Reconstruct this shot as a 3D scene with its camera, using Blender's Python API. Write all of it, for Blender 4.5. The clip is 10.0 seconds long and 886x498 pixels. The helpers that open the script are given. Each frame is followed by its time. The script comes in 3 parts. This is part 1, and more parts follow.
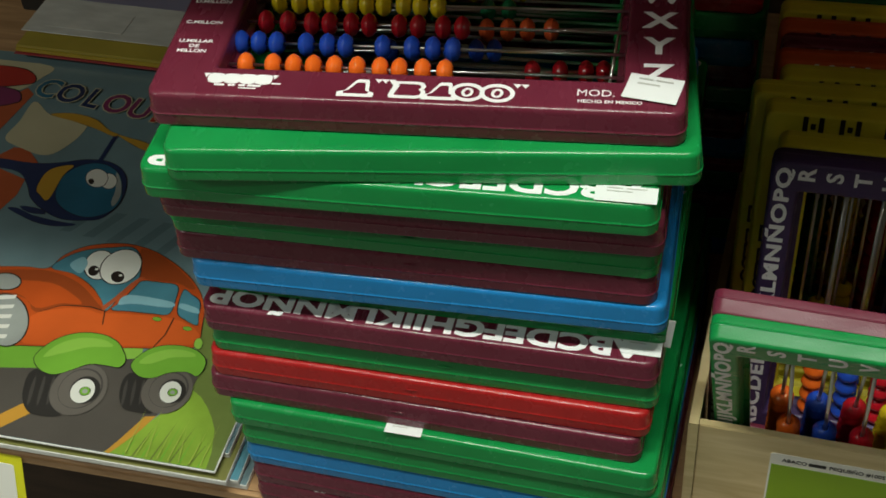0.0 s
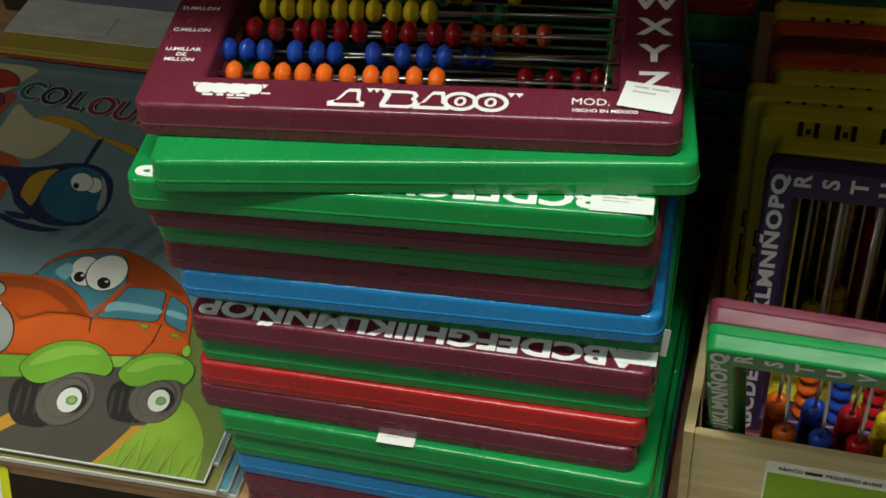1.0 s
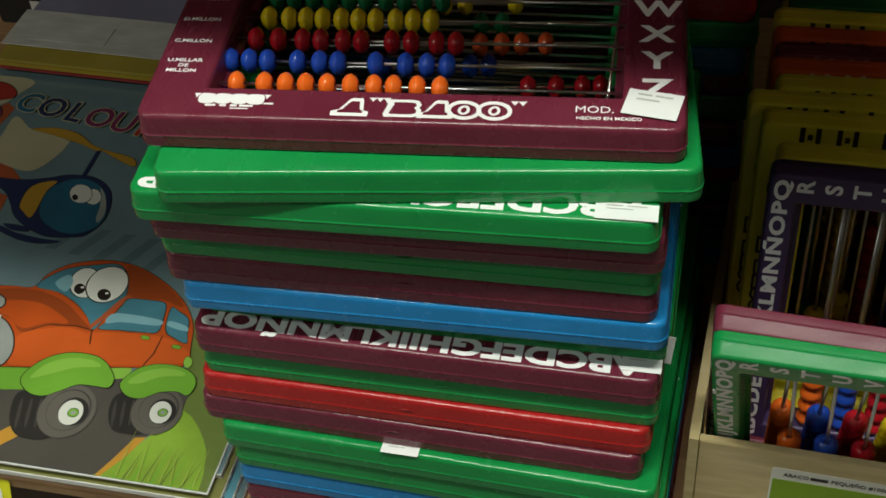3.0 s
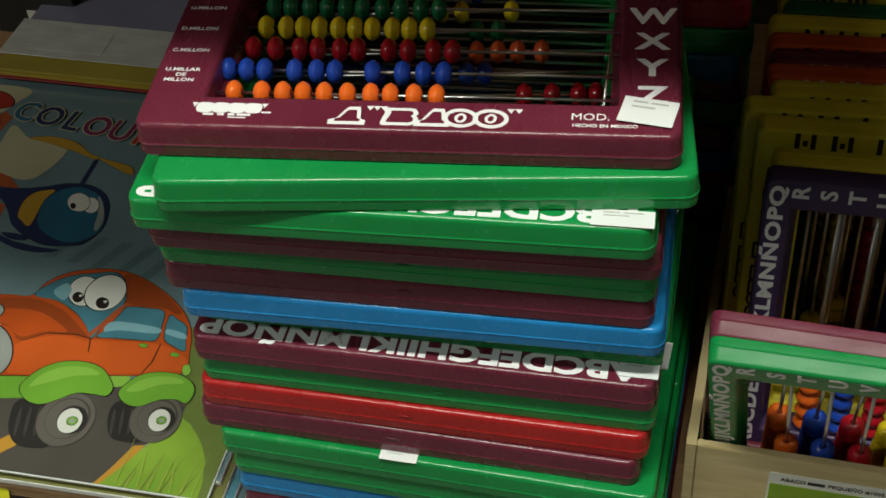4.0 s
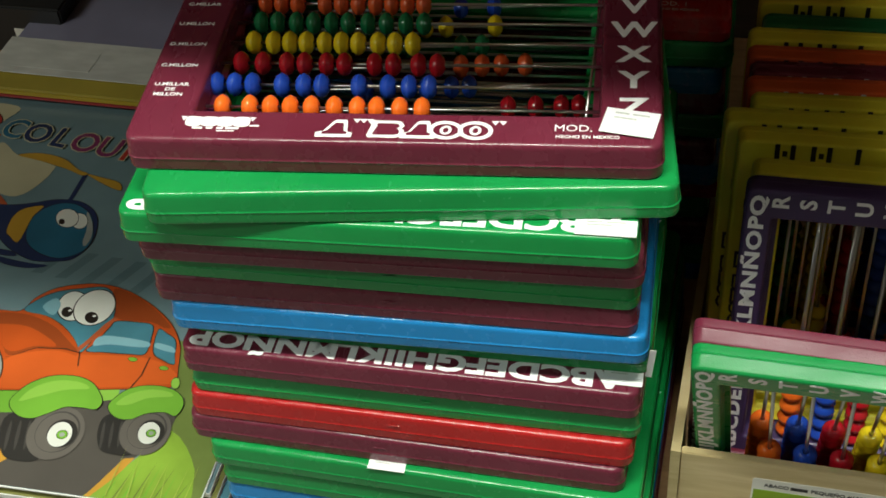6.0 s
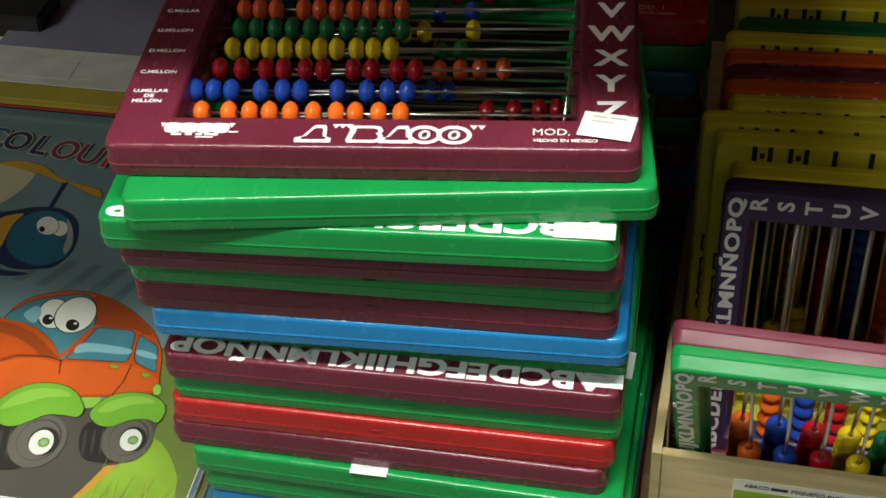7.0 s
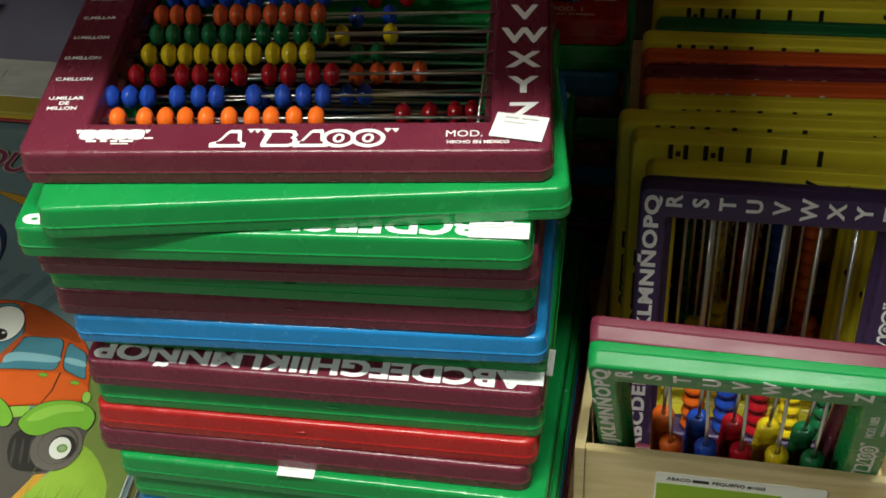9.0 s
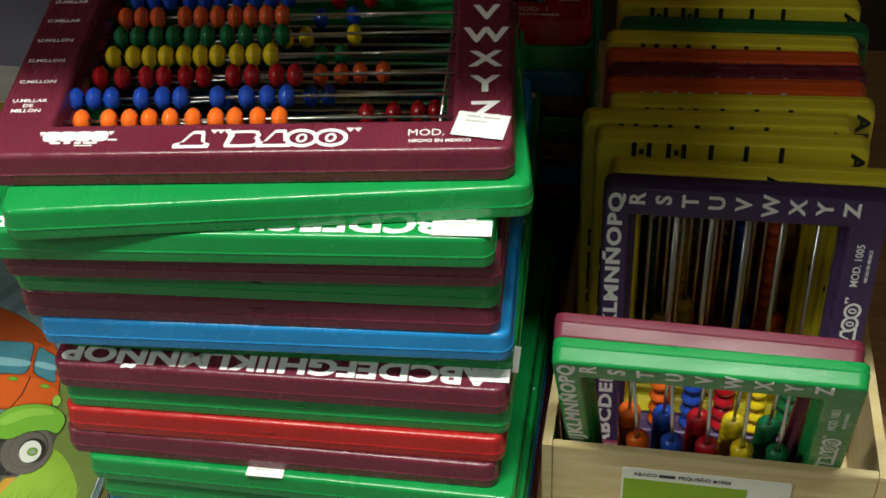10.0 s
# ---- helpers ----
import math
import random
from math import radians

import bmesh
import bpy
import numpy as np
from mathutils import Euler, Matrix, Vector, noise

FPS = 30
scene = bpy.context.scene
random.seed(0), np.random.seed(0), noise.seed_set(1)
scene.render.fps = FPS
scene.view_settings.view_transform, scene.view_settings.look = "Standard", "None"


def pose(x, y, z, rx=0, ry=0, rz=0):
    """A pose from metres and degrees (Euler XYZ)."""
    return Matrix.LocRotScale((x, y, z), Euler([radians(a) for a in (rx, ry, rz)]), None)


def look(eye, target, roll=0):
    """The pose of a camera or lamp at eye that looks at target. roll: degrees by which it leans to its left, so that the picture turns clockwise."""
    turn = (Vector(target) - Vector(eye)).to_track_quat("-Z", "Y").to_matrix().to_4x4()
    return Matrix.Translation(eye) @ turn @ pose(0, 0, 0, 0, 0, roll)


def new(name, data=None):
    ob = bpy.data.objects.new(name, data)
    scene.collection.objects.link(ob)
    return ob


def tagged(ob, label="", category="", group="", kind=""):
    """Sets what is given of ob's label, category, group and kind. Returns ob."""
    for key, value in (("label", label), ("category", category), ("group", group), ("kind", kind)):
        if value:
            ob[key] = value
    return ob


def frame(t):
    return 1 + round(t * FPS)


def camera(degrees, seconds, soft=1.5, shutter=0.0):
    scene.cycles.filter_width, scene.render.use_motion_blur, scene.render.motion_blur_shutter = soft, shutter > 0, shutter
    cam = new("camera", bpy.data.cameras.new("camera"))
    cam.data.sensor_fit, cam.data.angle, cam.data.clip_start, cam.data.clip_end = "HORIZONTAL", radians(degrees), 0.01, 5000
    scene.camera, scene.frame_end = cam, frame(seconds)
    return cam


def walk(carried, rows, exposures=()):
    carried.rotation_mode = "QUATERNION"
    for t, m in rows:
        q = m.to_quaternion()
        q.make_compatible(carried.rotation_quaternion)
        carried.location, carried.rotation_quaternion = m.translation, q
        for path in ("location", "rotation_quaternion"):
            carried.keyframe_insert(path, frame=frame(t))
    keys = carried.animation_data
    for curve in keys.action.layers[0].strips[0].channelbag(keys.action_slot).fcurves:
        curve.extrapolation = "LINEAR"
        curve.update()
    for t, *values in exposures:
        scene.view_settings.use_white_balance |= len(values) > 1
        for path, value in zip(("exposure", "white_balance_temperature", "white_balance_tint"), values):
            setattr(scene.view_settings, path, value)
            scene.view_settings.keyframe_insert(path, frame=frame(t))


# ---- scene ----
cam = camera(36.30, 10.0, soft=1.65)
PATH = [
    (0, (0.1207, -0.5177, 0.7152), (-0.0278, 0.1841, 0.0185), -5.24),
    (0.5, (0.1181, -0.5106, 0.7147), (-0.0245, 0.1882, 0.0136), -5.04),
    (1, (0.1143, -0.5038, 0.7158), (-0.0225, 0.1947, 0.0134), -4.96),
    (1.5, (0.1103, -0.5010, 0.7163), (-0.0251, 0.1995, 0.0157), -4.96),
    (2, (0.1087, -0.5003, 0.7162), (-0.0243, 0.2017, 0.0166), -4.91),
    (2.5, (0.1088, -0.5021, 0.7153), (-0.0248, 0.2005, 0.0164), -5.08),
    (4, (0.1091, -0.5049, 0.7183), (-0.0216, 0.2016, 0.0228), -5.30),
    (4.5, (0.1101, -0.5085, 0.7211), (-0.0201, 0.2012, 0.0288), -5.28),
    (5, (0.1108, -0.5124, 0.7224), (-0.0177, 0.2005, 0.0330), -5.17),
    (5.5, (0.1103, -0.5138, 0.7226), (-0.0154, 0.2009, 0.0346), -5.13),
    (7, (0.1126, -0.5169, 0.7244), (0.0039, 0.2034, 0.0392), -4.85),
    (7.5, (0.1139, -0.5157, 0.7245), (0.0117, 0.2059, 0.0398), -4.71),
    (8, (0.1171, -0.5152, 0.7252), (0.0232, 0.2060, 0.0388), -4.70),
    (8.5, (0.1241, -0.5172, 0.7266), (0.0406, 0.2053, 0.0403), -4.41),
    (9, (0.1311, -0.5208, 0.7282), (0.0583, 0.2027, 0.0418), -3.97),
    (9.5, (0.1354, -0.5232, 0.7293), (0.0713, 0.2017, 0.0434), -3.71),
    (10, (0.1402, -0.5264, 0.7290), (0.0819, 0.1999, 0.0442), -3.73),
]
EXPOSURES = [(0.0, 0.03), (4.0, 0.0), (5.0, 0.02), (5.4, 0.57), (7.5, 0.62), (10.0, 0.54)]
walk(cam, [(t, look(eye, target, roll)) for t, eye, target, roll in PATH], EXPOSURES)

# ---- world and lights: shop ceiling fluorescents over the aisle, plus added fill lights ----
world = bpy.data.worlds.new("world")
scene.world = world
world.use_nodes = True
world.node_tree.nodes["Background"].inputs[0].default_value = (0.9, 0.95, 1.0, 1)
world.node_tree.nodes["Background"].inputs[1].default_value = 0.008

SHELF_Z = -0.0485          # top of the display shelf
CEIL_Z = 1.95
FLOOR_Z = -1.05
TILT = -5.6                # the shelf runs a little askew to the topmost frame
ST = pose(0, 0, 0, 0, 0, TILT)


def overhead_lamp(x, y, length, watts, tone):
    data = bpy.data.lights.new("tube", "AREA")
    data.shape, data.size, data.size_y = "RECTANGLE", length, 0.13
    data.energy, data.color = watts, tone
    ob = new("ceiling_or_fill_light", data)
    ob.matrix_world = pose(x, y, CEIL_Z - 0.06)
    return ob


TUBE = (0.95, 1.0, 0.88)
overhead_lamp(-0.04, -0.405, 1.2, 33, TUBE)
overhead_lamp(-2.4, -1.1, 1.2, 25, TUBE)
# two added fills with no known fitting, for the deep and right-hand goods
overhead_lamp(-2.6, -2.9, 1.2, 10, TUBE)
overhead_lamp(2.4, -1.3, 1.2, 4.5, TUBE)


# ---- materials ----
def material(name):
    m = bpy.data.materials.new(name)
    m.use_nodes = True
    nt = m.node_tree
    return m, nt, nt.nodes["Principled BSDF"]


def noise_node(nt, scale, detail=3, stretch=None, dims="Object"):
    tc = nt.nodes.new("ShaderNodeTexCoord")
    n = nt.nodes.new("ShaderNodeTexNoise")
    n.inputs["Scale"].default_value, n.inputs["Detail"].default_value = scale, detail
    if stretch:
        mp = nt.nodes.new("ShaderNodeMapping")
        mp.inputs["Scale"].default_value = stretch
        nt.links.new(tc.outputs[dims], mp.inputs[0])
        nt.links.new(mp.outputs[0], n.inputs["Vector"])
    else:
        nt.links.new(tc.outputs[dims], n.inputs["Vector"])
    return n


def ramp(nt, fac, stops):
    r = nt.nodes.new("ShaderNodeValToRGB")
    e = r.color_ramp.elements
    e[0].position, e[0].color = stops[0][0], (*stops[0][1], 1)
    e[1].position, e[1].color = stops[-1][0], (*stops[-1][1], 1)
    for p, c in stops[1:-1]:
        k = e.new(p)
        k.color = (*c, 1)
    nt.links.new(fac, r.inputs[0])
    return r


def bump(nt, bsdf, height, strength, distance=0.001):
    b = nt.nodes.new("ShaderNodeBump")
    b.inputs["Strength"].default_value, b.inputs["Distance"].default_value = strength, distance
    nt.links.new(height, b.inputs["Height"])
    nt.links.new(b.outputs[0], bsdf.inputs["Normal"])


def plastic(name, col, rough=0.3, grain=0.12, wear=0.08, gloss=0.5):
    """Injection-moulded plastic: slight tone drift, scuffs in the gloss, a faint moulded grain."""
    m, nt, b = material(name)
    big = noise_node(nt, 22, 4)
    lo = tuple(c * (1 - wear) for c in col)
    hi = tuple(min(1, c * (1 + wear) + 0.004) for c in col)
    r = ramp(nt, big.outputs[0], [(0.3, lo), (0.7, hi)])
    nt.links.new(r.outputs[0], b.inputs["Base Color"])
    sc = noise_node(nt, 90, 5, (1, 0.25, 1))
    rr = ramp(nt, sc.outputs[0], [(0.35, (rough * 0.8,) * 3), (0.75, (min(1, rough * 1.5),) * 3)])
    nt.links.new(rr.outputs[0], b.inputs["Roughness"])
    fine = noise_node(nt, 900, 2)
    bump(nt, b, fine.outputs[0], grain, 0.0004)
    b.inputs["Specular IOR Level"].default_value = gloss
    b.inputs["Subsurface Weight"].default_value = 0.06
    b.inputs["Subsurface Radius"].default_value = (0.004, 0.003, 0.003)
    b.inputs["Subsurface Scale"].default_value = 0.5
    return m


def printed(name, col, rough=0.45, vary=0.05, coat=0.0):
    m, nt, b = material(name)
    n = noise_node(nt, 14, 5)
    r = ramp(nt, n.outputs[0], [(0.3, tuple(c * (1 - vary) for c in col)), (0.7, tuple(min(1, c * (1 + vary)) for c in col))])
    nt.links.new(r.outputs[0], b.inputs["Base Color"])
    b.inputs["Roughness"].default_value = rough
    b.inputs["Coat Weight"].default_value = coat
    b.inputs["Coat Roughness"].default_value = 0.18
    return m


def wood(name, dark, light, scale=30, rough=0.55, along=(1, 12, 12)):
    m, nt, b = material(name)
    n = noise_node(nt, scale, 6, along)
    n.inputs["Distortion"].default_value = 1.2
    r = ramp(nt, n.outputs[0], [(0.3, dark), (0.55, tuple((p + q) / 2 for p, q in zip(dark, light))), (0.75, light)])
    nt.links.new(r.outputs[0], b.inputs["Base Color"])
    b.inputs["Roughness"].default_value = rough
    bump(nt, b, n.outputs[0], 0.25, 0.0006)
    return m


MAROON = plastic("maroon_plastic", (0.135, 0.016, 0.035), 0.26)
GREEN = plastic("green_plastic", (0.005, 0.25, 0.055), 0.22)
BLUE = plastic("blue_plastic", (0.012, 0.21, 0.52), 0.23)
RED = plastic("red_plastic", (0.4, 0.012, 0.012), 0.25)
PURPLE = plastic("purple_plastic", (0.05, 0.025, 0.09), 0.45)
YELLOW = plastic("yellow_plastic", (0.74, 0.64, 0.035), 0.38)
ORANGE = plastic("orange_plastic", (0.62, 0.085, 0.015), 0.35)
SMALL_GREEN = plastic("worn_green_plastic", (0.006, 0.24, 0.055), 0.30, 0.3, 0.1, 0.26)
SMALL_MAROON = plastic("worn_maroon_plastic", (0.15, 0.02, 0.042), 0.34, 0.3, 0.1, 0.36)
DARK_GREEN = plastic("dark_green_plastic", (0.006, 0.12, 0.035), 0.35)
BEADS = {
    "o": plastic("orange_bead", (0.80, 0.135, 0.012), 0.16, 0.02), "b": plastic("blue_bead", (0.012, 0.06, 0.42), 0.16, 0.02),
    "r": plastic("red_bead", (0.42, 0.006, 0.015), 0.16, 0.02), "y": plastic("yellow_bead", (0.75, 0.55, 0.012), 0.16, 0.02),
    "g": plastic("green_bead", (0.006, 0.13, 0.045), 0.16, 0.02), "v": plastic("vermilion_bead", (0.62, 0.09, 0.02), 0.16, 0.02),
}
WHITE_INK = printed("white_ink", (0.85, 0.84, 0.84), 0.4)
BLACK_INK = printed("black_ink", (0.012, 0.012, 0.013), 0.45)
PAPER = printed("paper", (0.8, 0.79, 0.75), 0.7, 0.04)
CARD_WHITE = printed("card_white", (0.86, 0.85, 0.78), 0.6, 0.03)
STEEL, _nt, _b = material("steel_rod")
_n = noise_node(_nt, 120, 3, (0.2, 4, 4))
_r = ramp(_nt, _n.outputs[0], [(0.3, (0.55, 0.54, 0.53)), (0.7, (0.78, 0.77, 0.76))])
_nt.links.new(_r.outputs[0], _b.inputs["Base Color"])
_b.inputs["Metallic"].default_value, _b.inputs["Roughness"].default_value = 1.0, 0.28
PINE = wood("pale_pine", (0.62, 0.47, 0.22), (0.84, 0.69, 0.41), 9, 0.6, (1, 1, 10))
SHELF_WOOD = wood("shelf_wood", (0.36, 0.2, 0.09), (0.56, 0.34, 0.17), 10, 0.5, (1, 10, 10))
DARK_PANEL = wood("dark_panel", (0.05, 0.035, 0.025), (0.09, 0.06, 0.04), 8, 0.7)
PLASTER = printed("shop_paint", (0.3, 0.29, 0.27), 0.85, 0.04)
LINO = printed("shop_floor", (0.32, 0.3, 0.27), 0.4, 0.15)


# ---- mesh helpers ----
def link_mesh(name, bm, mat, smooth=False):
    me = bpy.data.meshes.new(name)
    bm.to_mesh(me)
    bm.free()
    for mt in (mat if isinstance(mat, (list, tuple)) else [mat]):
        me.materials.append(mt)
    if smooth:
        for p in me.polygons:
            p.use_smooth = True
    return me


def part(name, bm, mat, parent, label="", m=None, smooth=False):
    me = bm if isinstance(bm, bpy.types.Mesh) else link_mesh(name, bm, mat, smooth)
    ob = new(name, me)
    ob.parent = parent
    if m is not None:
        ob.matrix_basis = m
    if label:
        ob["label"] = label
    return ob


def thing(name, label, category, group="", kind="", m=None):
    ob = new(name)
    ob.empty_display_size = 0.02
    tagged(ob, label, category, group, kind)
    if m is not None:
        ob.matrix_basis = m
    return ob


def solid(name, bm, mat, label, category, group="", kind="", m=None, smooth=False):
    ob = new(name, link_mesh(name, bm, mat, smooth))
    tagged(ob, label, category, group, kind)
    if m is not None:
        ob.matrix_basis = m
    return ob


def box(x0, x1, y0, y1, z0, z1, bevel=0.0, segments=2):
    bm = bmesh.new()
    bmesh.ops.create_cube(bm, size=1)
    bmesh.ops.scale(bm, vec=(x1 - x0, y1 - y0, z1 - z0), verts=bm.verts)
    bmesh.ops.translate(bm, vec=((x0 + x1) / 2, (y0 + y1) / 2, (z0 + z1) / 2), verts=bm.verts)
    if bevel:
        bmesh.ops.bevel(bm, geom=bm.edges[:], offset=bevel, segments=segments, affect="EDGES")
    return bm


def round_rect(x0, x1, y0, y1, r, seg=5):
    pts = []
    for cx, cy, a0 in ((x1 - r, y1 - r, 0), (x0 + r, y1 - r, 90), (x0 + r, y0 + r, 180), (x1 - r, y0 + r, 270)):
        for k in range(seg + 1):
            a = radians(a0 + 90 * k / seg)
            pts.append((cx + r * math.cos(a), cy + r * math.sin(a)))
    return pts


def loops_mesh(loops, close=False, cap=True):
    """A skin over loops of equally many points."""
    bm = bmesh.new()
    vs = [[bm.verts.new(p) for p in lp] for lp in loops]
    n = len(vs[0])
    pairs = list(zip(vs[:-1], vs[1:])) + ([(vs[-1], vs[0])] if close else [])
    for a, b in pairs:
        for k in range(n):
            bm.faces.new((a[k], a[(k + 1) % n], b[(k + 1) % n], b[k]))
    if cap and not close:
        bm.faces.new(vs[0][::-1])
        bm.faces.new(vs[-1])
    bmesh.ops.recalc_face_normals(bm, faces=bm.faces)
    return bm


def slab(points, z0, z1):
    return loops_mesh([[(x, y, z0) for x, y in points], [(x, y, z1) for x, y in points]])


def ellipse(cx, cy, rx, ry, turn=0.0, n=28):
    c, s = math.cos(radians(turn)), math.sin(radians(turn))
    return [(cx + rx * math.cos(a) * c - ry * math.sin(a) * s, cy + rx * math.cos(a) * s + ry * math.sin(a) * c)
            for a in (2 * math.pi * k / n for k in range(n))]


def smooth_loop(points, steps=5):
    out, n = [], len(points)
    for i in range(n):
        p0, p1, p2, p3 = (Vector(points[(i + k) % n]) for k in (-1, 0, 1, 2))
        for k in range(steps):
            t = k / steps
            q = 0.5 * (2 * p1 + (p2 - p0) * t + (2 * p0 - 5 * p1 + 4 * p2 - p3) * t * t + (3 * p1 - p0 - 3 * p2 + p3) * t ** 3)
            out.append((q.x, q.y))
    return out


def merge(target, other, m=None):
    me = bpy.data.meshes.new("tmp")
    other.to_mesh(me)
    other.free()
    if m is not None:
        me.transform(m)
    target.from_mesh(me)
    bpy.data.meshes.remove(me)


def text_bm(body, size, bold=0.0, width=1.0, depth=0.00012, align="CENTER", space=1.0):
    """Lettering as a thin raised mesh round its middle, in the built-in font."""
    cu = bpy.data.curves.new("lettering", "FONT")
    cu.body, cu.size, cu.offset, cu.extrude = body, size, bold * size, depth
    cu.align_x, cu.align_y, cu.resolution_u, cu.space_character = align, "CENTER", 3, space
    ob = bpy.data.objects.new("lettering", cu)
    scene.collection.objects.link(ob)
    me = bpy.data.meshes.new_from_object(ob.evaluated_get(bpy.context.evaluated_depsgraph_get()))
    bpy.data.objects.remove(ob)
    bm = bmesh.new()
    bm.from_mesh(me)
    bpy.data.meshes.remove(me)
    bmesh.ops.scale(bm, vec=(width, 1, 1), verts=bm.verts)
    return bm


def ring_bm(outer, inner, z0, z1):
    return loops_mesh([[(x, y, z0) for x, y in outer], [(x, y, z1) for x, y in outer], [(x, y, z1) for x, y in inner], [(x, y, z0) for x, y in inner]], close=True)


# ---- the counting frames ----
BIG = dict(W=0.2765, D=0.248, T=0.0205, left=0.0337, right=0.0325, front=0.0258, back=0.0235, rods=10, first=0.0413, step=0.0197, bead=0.0066, rod=0.0009)
SMALL = dict(W=0.231, D=0.168, T=0.0155, left=0.024, right=0.021, front=0.022, back=0.0165, rods=5, first=0.0385, step=0.0213, bead=0.0070, rod=0.0011)


def frame_mesh(p):
    """A moulded ring: the sides lean in under a parting line, the upper edge is rounded, the opening is lipped."""
    W, D, T = p["W"] / 2, p["D"], p["T"]
    s = T / 0.0205

    def outer(inset, z, r):
        return [(x, y, z) for x, y in round_rect(-W + inset, W - inset, inset, D - inset, r, 6)]

    def inner(grow, z):
        return [(x, y, z) for x, y in round_rect(-W + p["left"] + grow, W - p["right"] - grow, p["front"] + grow, D - p["back"] - grow, 0.0025, 6)]

    loops = [outer(0.0024 * s, 0.0002, 0.0066 * s), outer(0.0013 * s, 0.0003, 0.0070 * s), outer(0.0005 * s, 0.0010 * s, 0.0077 * s), outer(0.0004 * s, 0.0016 * s, 0.0077 * s), outer(0.0004 * s, 0.0069 * s, 0.0078 * s), outer(0.0004 * s, 0.0076 * s, 0.0078 * s),
             outer(0.0001, 0.0078 * s, 0.0082 * s), outer(0.0, 0.0080 * s, 0.0082 * s), outer(0.0001, 0.0082 * s, 0.0082 * s), outer(0.0005 * s, 0.0085 * s, 0.0078 * s), outer(0.00055 * s, 0.0092 * s, 0.0078 * s), outer(0.0012 * s, 0.0174 * s, 0.0075 * s), outer(0.0013 * s, 0.0182 * s, 0.0075 * s),
             outer(0.0017 * s, 0.0193 * s, 0.0074 * s), outer(0.0025 * s, 0.0201 * s, 0.0072 * s), outer(0.0037 * s, T, 0.0068 * s), outer(0.0046 * s, T, 0.0064 * s),
             inner(-0.0026, T), inner(-0.0016, T), inner(-0.0006, T - 0.0005), inner(0.0, T - 0.0018), inner(0.0001, T - 0.0028), inner(0.0011, 0.0082 * s), inner(0.0012, 0.0075 * s), inner(0.004, 0.007 * s), inner(0.004, 0.0002)]
    return link_mesh("frame", loops_mesh(loops, close=True), MAROON, True)


def bead_mesh(r, length):
    """A squat bead with a hole for the rod, along x."""
    bm = bmesh.new()
    prof = [(-0.5, 0.3), (-0.46, 0.52), (-0.32, 0.80), (-0.16, 0.945), (-0.06, 0.99), (0.0, 1.03), (0.06, 0.99), (0.16, 0.945), (0.32, 0.80), (0.46, 0.52), (0.5, 0.3), (0.42, 0.2), (-0.42, 0.2)]
    n = 18
    vs = [[bm.verts.new((a * length, q * r * math.cos(2 * math.pi * k / n), q * r * math.sin(2 * math.pi * k / n))) for k in range(n)] for a, q in prof]
    for a, b in zip(vs, vs[1:] + vs[:1]):
        for k in range(n):
            bm.faces.new((a[k], a[(k + 1) % n], b[(k + 1) % n], b[k]))
    bmesh.ops.recalc_face_normals(bm, faces=bm.faces)
    return bm


def rod_mesh(x0, x1, r):
    n = 10
    return link_mesh("rod", loops_mesh([[(x, r * math.cos(2 * math.pi * k / n), r * math.sin(2 * math.pi * k / n)) for k in range(n)] for x in (x0, x1)]), STEEL, True)


FRAME_ME = {k: frame_mesh(p) for k, p in (("big", BIG), ("small", SMALL))}
ROD_ME = {k: rod_mesh(-p["W"] / 2 + p["left"] - 0.004, p["W"] / 2 - p["right"] + 0.004, p["rod"]) for k, p in (("big", BIG), ("small", SMALL))}
BEAD_ME = {}
_bm = loops_mesh([[(x + 0.0008 * math.cos(math.pi * k / 4), y, 0.0068 + 0.0008 * math.sin(math.pi * k / 4)) for k in range(8)] for x, y in ((0.0975, 0.027), (0.1075, 0.221))])
CROSS_ME = link_mesh("cross_wire", _bm, STEEL, True)
for _k, _p, _len in (("big", BIG, 0.0088), ("small", SMALL, 0.0112)):
    for _c, _m in BEADS.items():
        BEAD_ME[_k, _c] = link_mesh("bead", bead_mesh(_p["bead"], _len), _m, True)
# the moulding gate's scar on the long sides
_bm = bmesh.new()
bmesh.ops.create_uvsphere(_bm, u_segments=12, v_segments=6, radius=1.0, matrix=Matrix.Diagonal((0.0042, 0.0003, 0.0005, 1)))
GATE_ME = link_mesh("gate_mark", _bm, MAROON, True)
TINTED = {}


def tinted(me, mat, key):
    """One mesh of the kind per plastic colour."""
    if (key, mat.name) not in TINTED:
        c = me.copy()
        c.materials.clear()
        c.materials.append(mat)
        TINTED[key, mat.name] = c
    return TINTED[key, mat.name]


def letters_side(p, key):
    """R to Z down the short side of the frame."""
    bm = bmesh.new()
    pitch = (0.0227 if key == "big" else 0.0156)
    y0 = 0.0330 if key == "big" else 0.0222
    x = p["W"] / 2 - (0.0160 if key == "big" else p["right"] * 0.5 - 0.0025)
    for i, ch in enumerate("ZYXWVUTSR"):
        merge(bm, text_bm(ch, 0.0195 if key == "big" else 0.0130, 0.03, 1.16), pose(x, y0 + i * pitch, 0))
    return link_mesh("letters", bm, WHITE_INK)


